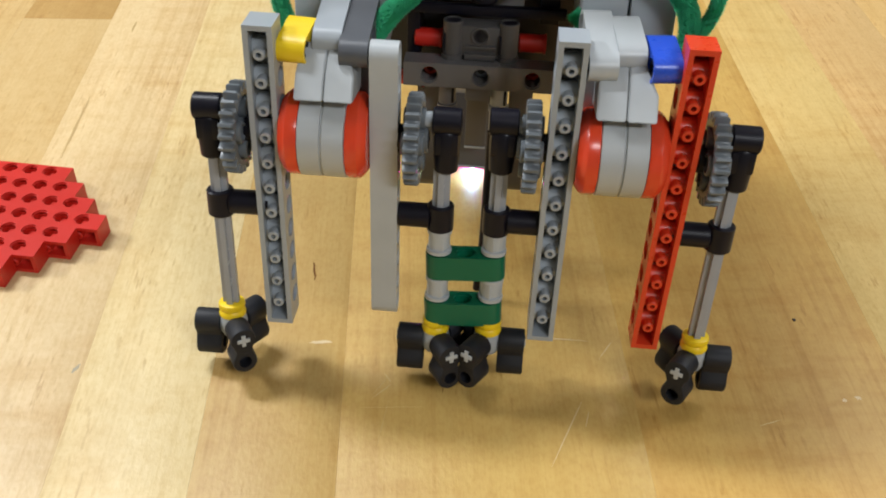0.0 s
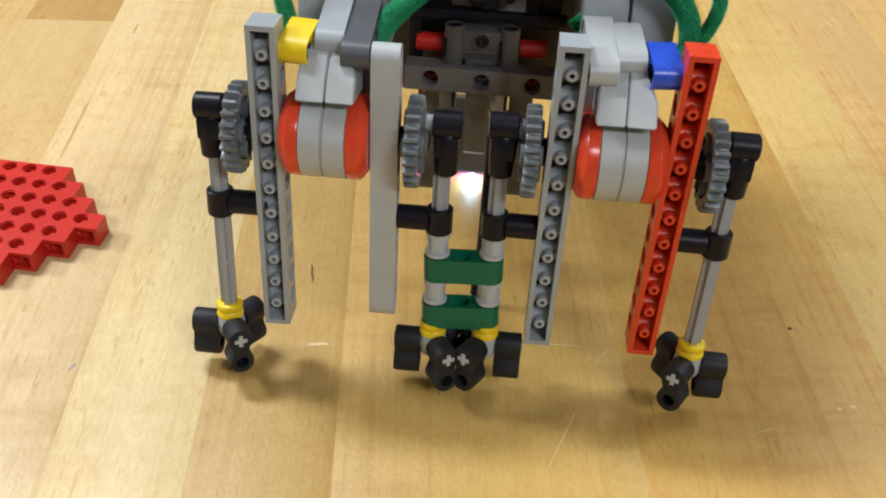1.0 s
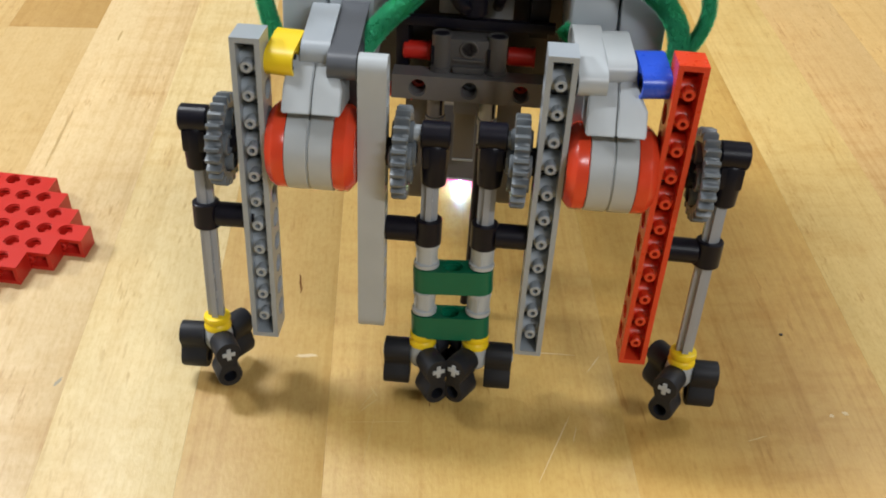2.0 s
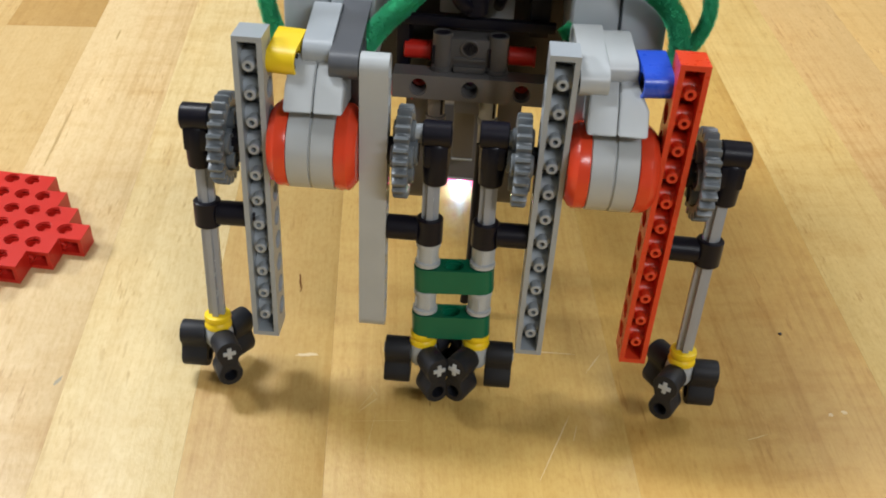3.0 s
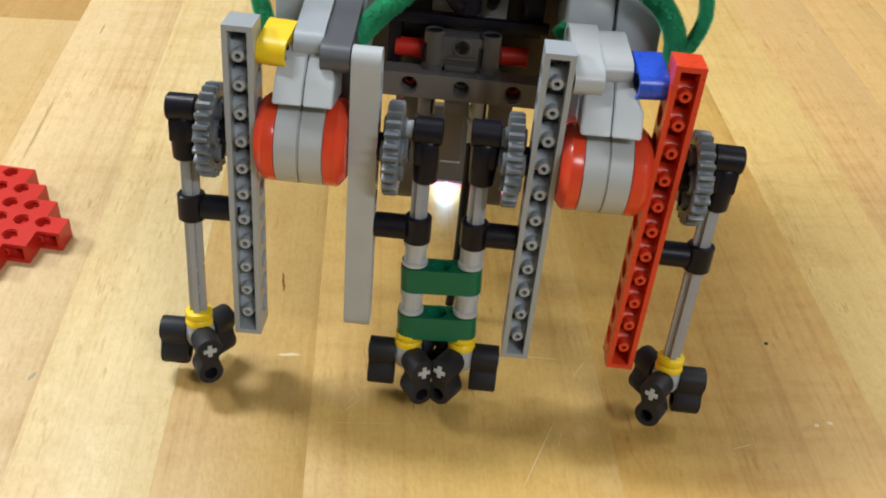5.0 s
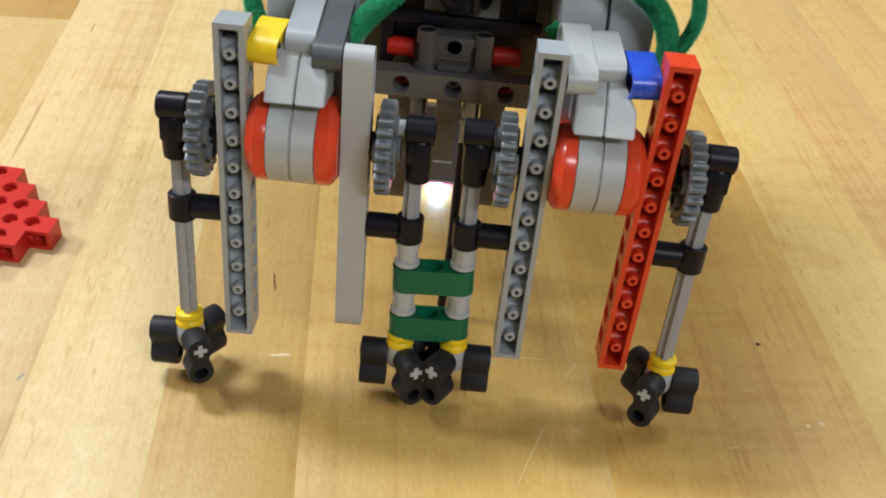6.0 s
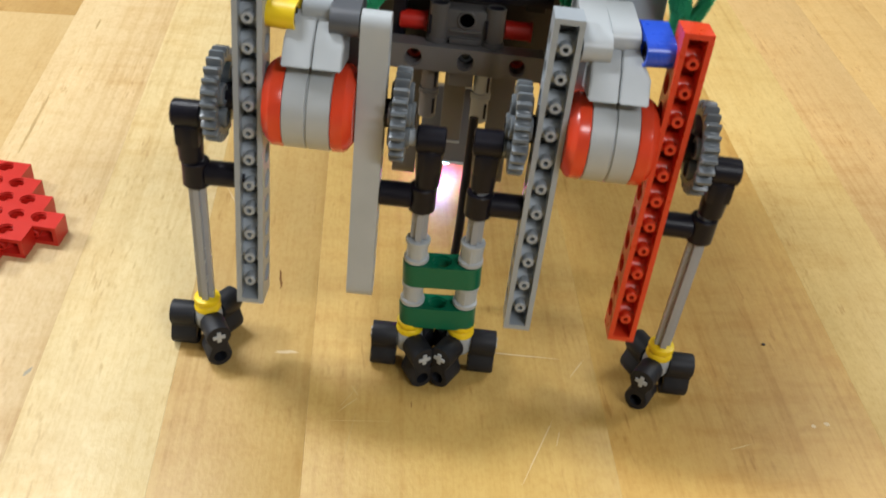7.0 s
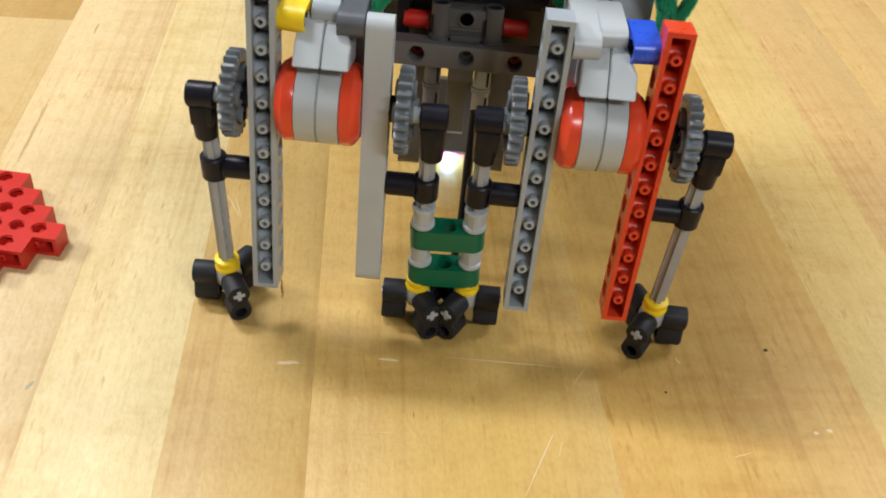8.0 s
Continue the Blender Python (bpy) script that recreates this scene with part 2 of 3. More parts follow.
def gear_mesh():
    """Toothed wheel with 24 teeth about x, with web, hub and four pin bosses."""
    bm = bmesh.new()
    out = []
    for k in range(24):
        for da, r in ((-6.2, 10.7), (-4.3, 10.9), (-2.9, 12.3), (-1.7, 12.85), (1.7, 12.85), (2.9, 12.3), (4.3, 10.9), (6.2, 10.7)):
            a = radians(15 * k + da)
            out.append((r * math.cos(a), r * math.sin(a)))
    n = len(out)
    inner = [(9.0 * math.cos(math.atan2(v, u)), 9.0 * math.sin(math.atan2(v, u))) for u, v in out]
    soft = [(u * 0.975, v * 0.975) for u, v in out]
    layers = [[bm.verts.new((x, u, v)) for u, v in pts] for pts, x in
              ((inner, -2), (soft, -2), (out, -1.6), (out, 1.6), (soft, 2), (inner, 2))]
    for a, b in zip(layers, layers[1:] + layers[:1]):
        for i in range(n):
            bm.faces.new((a[i], a[(i + 1) % n], b[(i + 1) % n], b[i]))
    lathe(bm, [(9.1, -0.9), (9.1, 0.9)], ALONG_X, 32)
    bore(bm, 3.7, 1.8, -3.9, 3.9, ALONG_X)
    for k in range(4):
        a = radians(90 * k)
        bore(bm, 3.1, 2.4, -3.0, 3.0, shifted(0, 5.66 * math.cos(a), 5.66 * math.sin(a), ALONG_X), 16)
    return bm


def bush_mesh(length=7.8):
    bm = bmesh.new()
    h = length / 2
    lathe(bm, [(3.4, -h), (3.7, -h + 0.2), (3.7, -h + 1.3), (2.95, -h + 1.6), (2.95, h - 1.6), (3.6, h - 1.3), (3.6, h - 0.2), (3.3, h)])
    for k in range(4):
        a = radians(90 * k + 20)
        box(bm, 2.6 * math.cos(a) - 0.6, 2.6 * math.cos(a) + 0.6, 2.6 * math.sin(a) - 0.6, 2.6 * math.sin(a) + 0.6, -h + 1.5, h - 1.5, 0.1)
    return bm


def half_bush_mesh():
    bm = bmesh.new()
    lathe(bm, [(3.3, -2.5), (4.0, -2.2), (4.15, -1.4), (3.95, -0.7), (3.55, -0.1), (3.95, 0.5), (4.1, 1.3), (3.9, 2.2), (3.2, 2.5)])
    return bm


def knob_mesh():
    """Rubber twin connector: two lobes below one another, drawn along x, upper lobe at the origin."""
    bm = bmesh.new()
    r, waist, n = 3.85, 2.5, 20
    pts = [(r * math.cos(radians(a)), r * math.sin(radians(a))) for a in range(-44, 225, 16)] + [(-waist, -4), (-waist, -4.9), (waist, -4.9), (waist, -4)]
    prism(bm, pts, -3.96, 3.96, "x", 0.4)
    out = []
    for i in range(n):
        a = 2 * math.pi * i / n
        u, v = r * math.cos(a), r * math.sin(a)
        if v > 2.7:
            u, v = max(-waist, min(waist, u * 4 / v)), 4.0
        out.append((u, -8 + v))
    soft = [(u * 0.93, -8 + (v + 8) * 0.93) for u, v in out]
    hole = ring(n, 2.0, 0, -8)
    rows = [[bm.verts.new((x, u, v)) for u, v in pts] for pts, x in
            ((hole, 0), (hole, -4), (soft, -4), (out, -3.55), (out, 3.55), (soft, 4), (hole, 4), (hole, 0.1))]
    for a, c in zip(rows, rows[1:]):
        for i in range(n):
            bm.faces.new((a[i], a[(i + 1) % n], c[(i + 1) % n], c[i]))
    bm.faces.new(rows[0])
    bm.faces.new(rows[-1])
    return bm


def leg_tilt(angle):
    """Crank angle in degrees to the leg's top (y, z) and its lean, by the pivot that it slides through."""
    y, z = AXIS_Y + CRANK * math.cos(radians(angle)), AXIS_Z + CRANK * math.sin(radians(angle))
    return y, z, math.degrees(math.atan2(GUIDE_Y - y, z - GUIDE_Z))


AXIS_Y, AXIS_Z, GUIDE_Y, GUIDE_Z, CRANK = 5.8, -24.0, 5.0, -48.0, 5.66

# ---- the table: maple staves ----
STAVE_TURN = 6.4
table = tagged(new("table_top"), "butcher-block table top of glued pale maple staves", "table", kind="structure")


# right edge of each stave and its wood, from one side of the table to the other
STAVES = [
    (-210.0, (0.58, 0.410, 0.185)), (-166.4, (0.59, 0.420, 0.195)), (-120.5, (0.665, 0.505, 0.275)), (-79.5, (0.675, 0.538, 0.280)),
    (-37.6, (0.508, 0.340, 0.119)), (54.4, (0.530, 0.352, 0.108)), (142.0, (0.535, 0.340, 0.098)), (183.0, (0.610, 0.440, 0.170)),
    (226.0, (0.575, 0.385, 0.165)), (268.0, (0.60, 0.405, 0.165)),
]
# staves that end in sight: right edge, where the joint lies, wood of the piece beyond
JOINTS = {-166.4: (230.5, (0.45, 0.282, 0.095))}


def lay_table():
    rng = random.Random(7)
    turn = pose(0, 0, 0, 0, 0, STAVE_TURN)
    rows = list(STAVES)
    while rows[0][0] > -620:
        rows.insert(0, (rows[0][0] - rng.uniform(41, 48), rng.choice(STAVES)[1]))
    while rows[-1][0] < 640:
        rows.append((rows[-1][0] + rng.uniform(41, 48), rng.choice(STAVES)[1]))
    for (a, _), (b, wood) in zip(rows, rows[1:]):
        w = (b - a) / 2 - 0.012
        ends = [(-450, 950, wood)]
        if b in JOINTS:
            at, beyond = JOINTS[b]
            ends = [(-450, at - 0.012, wood), (at + 0.012, 950, beyond)]
        for v0, v1, tint in ends:
            bm = bmesh.new()
            h = (v1 - v0) / 2
            box(bm, -w, w, -h, h, -32, 0, 0.05)
            ob = part("stave", bm, WOOD, table, m=turn @ mm((a + b) / 2, (v0 + v1) / 2, rng.uniform(-0.03, 0.0)))
            ob.color = (*tint, 1)


def blot(name, x, y, length, width, turn, material, label, seed, points=18, high=0.06):
    """A thin mark lying on the wood, with an uneven outline."""
    rng = random.Random(seed)
    bm = bmesh.new()
    pts = []
    for i in range(points):
        a = 2 * math.pi * i / points
        k = rng.uniform(0.62, 1.12)
        pts.append((math.cos(a) * length / 2 * k, math.sin(a) * width / 2 * k))
    prism(bm, pts, 0.005, high, "z")
    ob = part(name, bm, material, None, m=mm(x, y, 0, 0, 0, turn))
    tagged(ob, label, "table mark", kind="structure")


def crumb(x, y, r, seed):
    """A tiny rough lump lying on the table."""
    rng = random.Random(seed)
    bm = bmesh.new()
    bmesh.ops.create_icosphere(bm, subdivisions=2, radius=r)
    for v in bm.verts:
        v.co *= rng.uniform(0.75, 1.15)
        v.co.z = max(v.co.z * 0.7, -0.4 * r)
    bmesh.ops.translate(bm, verts=bm.verts, vec=(0, 0, 0.4 * r))
    tagged(part("crumb", bm, CRUMB, None, m=mm(x, y, 0)), "tiny dark crumb lying on the maple table", "crumb", group="crumbs on the table")


lay_table()

# ---- the room that closes the place ----
def room():
    for name, dims, label in (("floor", (-4500, 4500, -4500, 4500, -800, -760), ""), ("ceiling", (-4500, 4500, -4500, 4500, 1760, 1800), ""),
                              ("wall_north", (-4500, 4500, 4500, 4580, -760, 1760), ""), ("wall_south", (-4500, 4500, -4580, -4500, -760, 1760), ""),
                              ("wall_west", (-4580, -4500, -4500, 4500, -760, 1760), ""), ("wall_east", (4500, 4580, -4500, 4500, -760, 1760), "")):
        bm = bmesh.new()
        box(bm, *dims, 0)
        tagged(part(name, bm, TILE if name == "floor" else PAINT), "plain " + ("vinyl floor" if name == "floor" else "painted " + name.split("_")[0]) + " of the classroom", name.split("_")[0], kind="structure")


room()

# ---- the brick raft: red studded beams pushed together ----
RAFT, ROW = (-165.1, 73.0, -2.40), 8.64
raft = tagged(new("brick_raft"), "flat diamond of red studded beams lying on the table", "toy bricks")
raft.matrix_basis = mm(RAFT[0], RAFT[1], 0.02, 0, 0, RAFT[2])
FLAT = Matrix(((0, 0, -1, 0), (0, 1, 0, 0), (1, 0, 0, 0), (0, 0, 0, 1)))


def build_raft():
    meshes = {}
    for row, last in enumerate((0, 1, 2, 3, 2, 1, 0)):
        first = -11 - last
        studs = last - first + 2
        m = Matrix.Translation((first * 8 * MM, (-ROW * row - ROW * 0.604) * MM, 3.9 * MM)) @ FLAT
        if studs in meshes:
            again(meshes[studs], m)
        else:
            meshes[studs] = part("brick", studded_beam_mesh(studs, ROW), RAFTRED, raft, m=m)


build_raft()

# ---- the walking robot ----
robot = tagged(new("walking_robot"), "grey and red toy-brick robot walking on thin axle legs", "toy robot")
GEARS, LEGS, GUIDES = [], [], []


def build_beams():
    grey = part("studded_beam", studded_beam_mesh(12), GREY, robot, "light grey studded beam, hollow side outward", mm(-56, 0, 0))
    again(grey, mm(24, 0, 1.0))
    red = part("studded_beam", studded_beam_mesh(12), RED, robot, "bright red studded beam, hollow side outward", mm(56, 0, 1.0, 0, 0.4))
    arm = part("liftarm", liftarm_mesh(11), PALE, robot, "pale grey studless beam with rounded ends", mm(-24, 5.8, 0))
    return grey, red, arm


build_beams()


def build_motor(x, side):
    """A servo motor with its turning hub between two beams. side: +1 when the outer beam is at larger x."""
    bm = bmesh.new()
    for a, b in ((-6.35, -0.15), (0.15, 6.35)):
        lathe(bm, [(11.2, a), (11.9, a + 0.25), (11.9, b - 0.25), (11.2, b)], shifted(0, AXIS_Y, AXIS_Z, ALONG_X), 56)
    lathe(bm, [(11.3, -1), (11.3, 1)], shifted(0, AXIS_Y, AXIS_Z, ALONG_X), 56)
    hub = part("motor", bm, PALE, robot, "servo motor with pale grey housing and orange-red hub", mm(x, 0, 0))
    for s in (-1, 1):
        bm = bmesh.new()
        lathe(bm, [(11.7, 6.4 * s), (11.9, 6.8 * s), (11.9, 9.6 * s), (11.2, 10.6 * s), (9.4, 11.9 * s), (4, 11.95 * s)], shifted(0, AXIS_Y, AXIS_Z, ALONG_X), 14)
        part("hub_ring", bm, MOTORRED, hub, "glossy orange-red hub ring")
    # neck: two shells with a seam, leaning back, each with a shoulder that narrows upward
    for s in (-1, 1):
        bm = bmesh.new()
        top = [(4.8, 0.2), (4.0, 3.5)] if s > 0 else [(7.2, 0.2), (6.6, 3.5)]
        front = [(0.15, -10.4), (7.7, -10.4), (7.7, -4.6), *top, (0.15, 3.5), (0.15, -4.6)]
        lo = [bm.verts.new((s * u, -3.4 + 0.72 * (v + 10.4) + 0.5 * max(0, v + 4.6), v)) for u, v in front]
        hi = [bm.verts.new((s * u, 15.0 + 0.5 * (v + 10.4), v - 3)) for u, v in front]
        n = len(front)
        fs = [bm.faces.new([lo[i] for i in q]) for q in ((0, 1, 2, 6), (2, 3, 4, 5, 6))] + [bm.faces.new(hi[::-1])] + [bm.faces.new((lo[i], hi[i], hi[(i + 1) % n], lo[(i + 1) % n])) for i in range(n)]
        bmesh.ops.recalc_face_normals(bm, faces=fs)
        bmesh.ops.bevel(bm, geom=[e for e in bm.edges if e.calc_face_angle(0) > 0.5], offset=0.35, segments=2, affect="EDGES")
        part("neck_shell", bm, PALE, hub, m=mm(-0.8 * side, 0, 0))
    # rounded tongue between the cross blocks, and the bulk of the motor behind
    lean, ahead, rise = (14, 9.8, 1.4) if side < 0 else (20, 10.6, 2.4)
    bm = liftarm_mesh(3 if side < 0 else 2)
    bmesh.ops.rotate(bm, verts=bm.verts, cent=(0, 0, 0), matrix=Matrix.Rotation(radians(90 + lean), 3, "X"))
    if side > 0:
        bmesh.ops.scale(bm, vec=(1, 1.2, 1), verts=bm.verts)
    # left tongue's darker grey stands for the shade of the body above
    part("tongue", bm, GREY if side < 0 else PALE, hub, m=mm(0.6 if side < 0 else -0.9, ahead, rise, 0, 0, 0 if side < 0 else 8))
    for s in (-1, 1):
        bm = bmesh.new()
        prof = [(29, -6), (30, 8), (34, 16), (44, 24), (96, 44), (104, 30), (98, 14), (60, -8), (36, -12)]
        prism(bm, prof, *sorted((s * 0.2, s * 13.0)), "x", 1.6)
        part("motor_case", bm, GREY, hub)
    # flank of the motor between the neck and the inner beam; the left one darkened as its shaded side
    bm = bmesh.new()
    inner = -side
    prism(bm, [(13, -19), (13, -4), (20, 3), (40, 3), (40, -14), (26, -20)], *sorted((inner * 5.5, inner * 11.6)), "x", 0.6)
    part("motor_flank", bm, SHADEDGREY if side < 0 else PALE, hub)
    # small steel screw under the case
    bm = bmesh.new()
    lathe(bm, [(1.8, 0), (1.8, 1.4), (1.2, 1.7)], shifted(0, 9, -12.4, ALONG_Y), 12)
    part("screw", bm, STEEL, hub)
    return hub


build_motor(-40, -1)
build_motor(40, 1)


def cross_block(x, length, material, label, tilt=0, high=0.0, swing=0):
    """A short studless beam reaching back from the top of a leg beam."""
    bm = liftarm_mesh(length)
    bmesh.ops.rotate(bm, verts=bm.verts, cent=(0, 0, 0), matrix=Matrix.Rotation(radians(90 + tilt), 3, "X"))
    block = part("cross_block", bm, material, robot, label, mm(x, AXIS_Y, high, 0, 0, swing))
    # black plug put in for the darkness inside the open axle hole
    bm = bmesh.new()
    bore(bm, 2.42, 1.3, -3.4, 3.4, ALONG_X, 18, 0.2)
    lathe(bm, [(1.4, -2.4), (1.4, 2.4)], ALONG_X, 12)
    part("pin", bm, BLACK, block, "black plug for the dark of the axle hole")
    return block


cross_block(-48, 2, YELLOW, "yellow cross block", 14, 0.0, -7)
cross_block(48, 2, BLUE, "blue cross block", 14, 1.0, 8)
cross_block(-32, 4, DARKGREY, "dark grey studless beam", 12)
cross_block(32, 3, PALE, "pale grey studless beam", 20, 0.5, 6)


def build_drive(x, gx, lx, flip, splay=0.0, lift=0.0, offset=None):
    """Gear with crank pin at gx, leg at lx; flip: +1 when the single foot arm points to +x; splay and lift: the play of the leg in its sleeve."""
    gear = part("gear", gear_mesh(), GEAR, robot, "grey gear wheel with a crank pin", mm(gx, AXIS_Y, AXIS_Z))
    away = 1 if lx > gx else -1
    bm = bmesh.new()
    lathe(bm, [(2.35, 0), (2.35, 6.0)], shifted(0, CRANK, 0, Matrix.Rotation(radians(90 * away), 4, "Y")), 16)
    part("crank_pin", bm, GREY, gear)
    bm = bmesh.new()
    prism(bm, cross_outline(), *sorted((-away * (abs(gx - x) + 10), away * 4.2)), "x")
    part("drive_axle", bm, BLACK, gear)
    bm = bmesh.new()
    lathe(bm, [(3.4, 2.2), (3.9, 2.5), (3.9, 4.3), (3.4, 4.6)], Matrix.Rotation(radians(-90 * away), 4, "Y"), 20)
    part("spacer", bm, BLACK, gear, "black half bush")
    GEARS.append((gear, gx))
    # leg: origin on the crank pin, reaching down -z
    bm = bmesh.new()
    prism(bm, cross_outline(), -74, -7, "z", 0.12)
    leg = part("leg_axle", bm, AXLE, robot, "grey cross axle leg")
    bm = bmesh.new()
    bore(bm, 3.85, 2.4, -4, 4, ALONG_X, 24, 0.4)
    pts = [(-3.7, -3.7), (3.7, -3.7), (3.7, 3.7), (-3.7, 3.7)]
    lathe(bm, [(3.0, -14.6), (3.4, -14.2), (3.7, -8.0), (3.75, -3.0), (3.3, -2.2)], None, 20)
    box(bm, -3.4, 3.4, -3.4, 3.4, -9, -2.4, 0.9)
    part("crank_connector", bm, BLACK, leg, "black right-angle connector", mm(0.9 * away if offset is None else offset, 0, 0))
    bm = half_bush_mesh()
    part("half_bush", bm, YELLOW, leg, "yellow half bush", mm(0, 0, -S_BUSH))
    build_foot(leg, flip)
    LEGS.append((leg, lx, splay, lift))
    # guide: sleeve on the leg and a tube to the beam
    bm = bmesh.new()
    bore(bm, 3.9, 2.45, -4, 4, None, 24, 0.35)
    toward = -1 if lx > x else 1
    reach = abs(lx - x) - 3.9
    bore(bm, 3.6, 2.4, 3.0, reach, Matrix.Rotation(radians(90 * toward), 4, "Y"), 22, 0.3)
    lathe(bm, [(2.3, 3.2), (2.3, reach + 2)], Matrix.Rotation(radians(90 * toward), 4, "Y"), 14)
    guide = part("guide_sleeve", bm, BLACK, robot, "black sleeve that the leg slides through")
    GUIDES.append((guide, lx - 24 * math.sin(radians(splay)), splay))
    return leg


S_BUSH, S_HUB = 66.5, 71.8


def build_foot(leg, flip):
    bm = bmesh.new()
    lathe(bm, [(3.6, 4.2), (3.9, 3.4), (4.3, 1.0), (4.3, -2.0), (3.4, -3.8), (1.4, -4.4)], None, 24)
    for k in range(3):
        a = radians((180 if flip < 0 else 0) + 120 * k)
        lathe(bm, [(2.6, 1), (2.6, 5.2)], Matrix.Rotation(a, 4, "Z") @ ALONG_X, 16)
    hub = part("foot_hub", bm, GREY, leg, "light grey three-way hub", mm(0, 0, -S_HUB))
    for k in range(3):
        a = (180 if flip < 0 else 0) + 120 * k
        m = pose(0, 0, 0, 0, 0, a) @ mm(7.5, 0, 0)
        part("knob", knob_mesh(), RUBBER, hub, "black rubber twin knob", m)
        bm = bmesh.new()
        prism(bm, cross_outline(1.9, 0.62), -2, 0.4, "x", 0.05)
        part("axle_tip", bm, PALE, hub, "", pose(0, 0, 0, 0, 0, a) @ mm(11.45, 0, 0))


build_drive(-56, -65, -72.2, -1, -0.75, -0.4)
build_drive(56, 65, 71.6, 1, 0.9, 0.4)
INNER = build_drive(-24, -16, -8, -1, 0.0, -0.2)
build_drive(24, 16, 8, 1, 0.0, 0.7, 0.25)


def build_link():
    """Bushes and green tie beams that join the two inner legs; they ride on one of them."""
    for s in (45.0, 61.0):
        bm = liftarm_mesh(3)
        bmesh.ops.rotate(bm, verts=bm.verts, cent=(0, 0, 0), matrix=Matrix.Rotation(radians(-90), 3, "Y"))
        xs = [v.co.x for v in bm.verts]
        bmesh.ops.translate(bm, verts=bm.verts, vec=(8 - (min(xs) + max(xs)) / 2, 0, 0))
        part("tie_beam", bm, GREEN, INNER, "dark green studless tie beam", mm(0, 0, -s, 0, -3.0))
    first = None
    for x in (0, 16):
        for s in (37.0, 53.0):
            m = mm(x, 0, -s + x * 0.055, 0, 0, 15 * x)
            if first is None:
                first = part("bush", bush_mesh(), PALE, INNER, "pale grey bush", m)
            else:
                again(first, m)


build_link()


def build_chassis():
    """The frame between the motors, the sensor under it and the dark controller behind."""
    # cross beam with three forward holes
    bm = bmesh.new()
    n = 16
    for k, (u0, u1) in enumerate(((-24, -8), (-8, 8), (8, 24))):
        cu = -16 + 16 * k
        out = []
        for i in range(n):
            a = 2 * math.pi * i / n
            du, dv = math.cos(a), math.sin(a)
            s = min(8 / abs(du) if abs(du) > 1e-6 else 1e9, 3.9 / abs(dv) if abs(dv) > 1e-6 else 1e9)
            out.append((cu + du * s, dv * s))
        for cx, cz in ((u0, -3.9), (u0, 3.9), (u1, -3.9), (u1, 3.9)):
            j = min(range(n), key=lambda i: (out[i][0] - cx) ** 2 + (out[i][1] - cz) ** 2)
            out[j] = (cx, cz)
        holed(bm, -3.8, 3.8, out, cu, 0, n=n, walls=[i for i in range(n) if abs(math.sin((i + 0.5) * 2 * math.pi / n)) > 0.43 or k != 1])
    bmesh.ops.remove_doubles(bm, verts=bm.verts, dist=0.02)
    bmesh.ops.transform(bm, matrix=Matrix(((0, 1, 0, 0), (1, 0, 0, 0), (0, 0, 1, 0), (0, 0, 0, 1))), verts=bm.verts)
    part("cross_beam", bm, SHADEDGREY, robot, "grey frame beam with three round holes", mm(0, 52, -24))
    # block with two upright pin tubes on the cross beam, darkened for shade
    bm = bmesh.new()
    box(bm, -8.6, 7.0, 53, 58, -19.6, -9.4, 0.5)
    box(bm, -11.8, 10.4, 53.6, 60, -13.0, -9.2, 0.6)
    box(bm, -5.6, 4.0, 51.4, 54, -19.8, -17.8, 0.3)
    box(bm, -5.6, 4.0, 52.2, 54, -16.4, -15.4, 0.2)
    bore(bm, 3.0, 2.3, 0, 3, shifted(-0.8, 52.4, -12.4, ALONG_Y), 20, 0.2)
    block = part("pin_block", bm, DEEPSHADEGREY, robot, "grey connector block with two upright tubes and a socket")
    for x in (-9.4, 7.8):
        bm = bmesh.new()
        bore(bm, 3.1, 2.4, -20, -7.9, shifted(x, 54.4, 0), 22, 0.2)
        lathe(bm, [(3.5, -20.0), (3.5, -18.6)], shifted(x, 54.4, 0), 22)
        part("pin_tube", bm, DEEPSHADEGREY, block)
        bm = bmesh.new()
        lathe(bm, [(2.38, -9.9), (2.38, -8.3)], shifted(x, 54.4, 0), 16)
        part("pin", bm, BLACK, block)
        bm = bmesh.new()
        box(bm, x - 2.9, x - 2.1, 51.9, 52.9, -17.6, -11.8, 0.1)
        part("slot", bm, BLACK, block)
    bm = bmesh.new()
    lathe(bm, [(2.25, 0.6), (2.25, 2.0)], shifted(-0.8, 52.4, -12.4, ALONG_Y), 16)
    part("socket", bm, BLACK, block)
    # same red pins as below, shade put in by taking the raft's darker red
    for x in (-17.2, 15.4):
        bm = bmesh.new()
        lathe(bm, [(2.2, -4.4), (2.9, -4.0), (2.9, 3.4), (3.2, 3.6), (3.2, 4.2)], ALONG_X, 18)
        part("red_pin", bm, RAFTRED, robot, "red friction pin", mm(x, 59, -16.0))
    # pin ends deep in the three holes of the cross beam
    for x, material in ((-16, RED), (0, GREY), (16, RED)):
        bm = bmesh.new()
        bore(bm, 2.4, 1.3, 0, 3, ALONG_Y, 18, 0.2)
        part("pin_end", bm, material, robot, "", mm(x, 54.0, -24))
    for x in (-22.4, 20.6):
        bm = bmesh.new()
        lathe(bm, [(2.0, -4), (2.4, -3.6), (2.4, 3.6), (3.1, 3.8), (3.1, 4.4)], ALONG_X, 18)
        part("red_pin", bm, RED, robot, "", mm(x, 56.5, -28.8))
    # uprights below the cross beam
    arm = part("upright", liftarm_mesh(6), SHADEDGREY, robot, "grey studless upright", mm(-16.6, 62, -27))
    again(arm, mm(13.2, 62, -27))
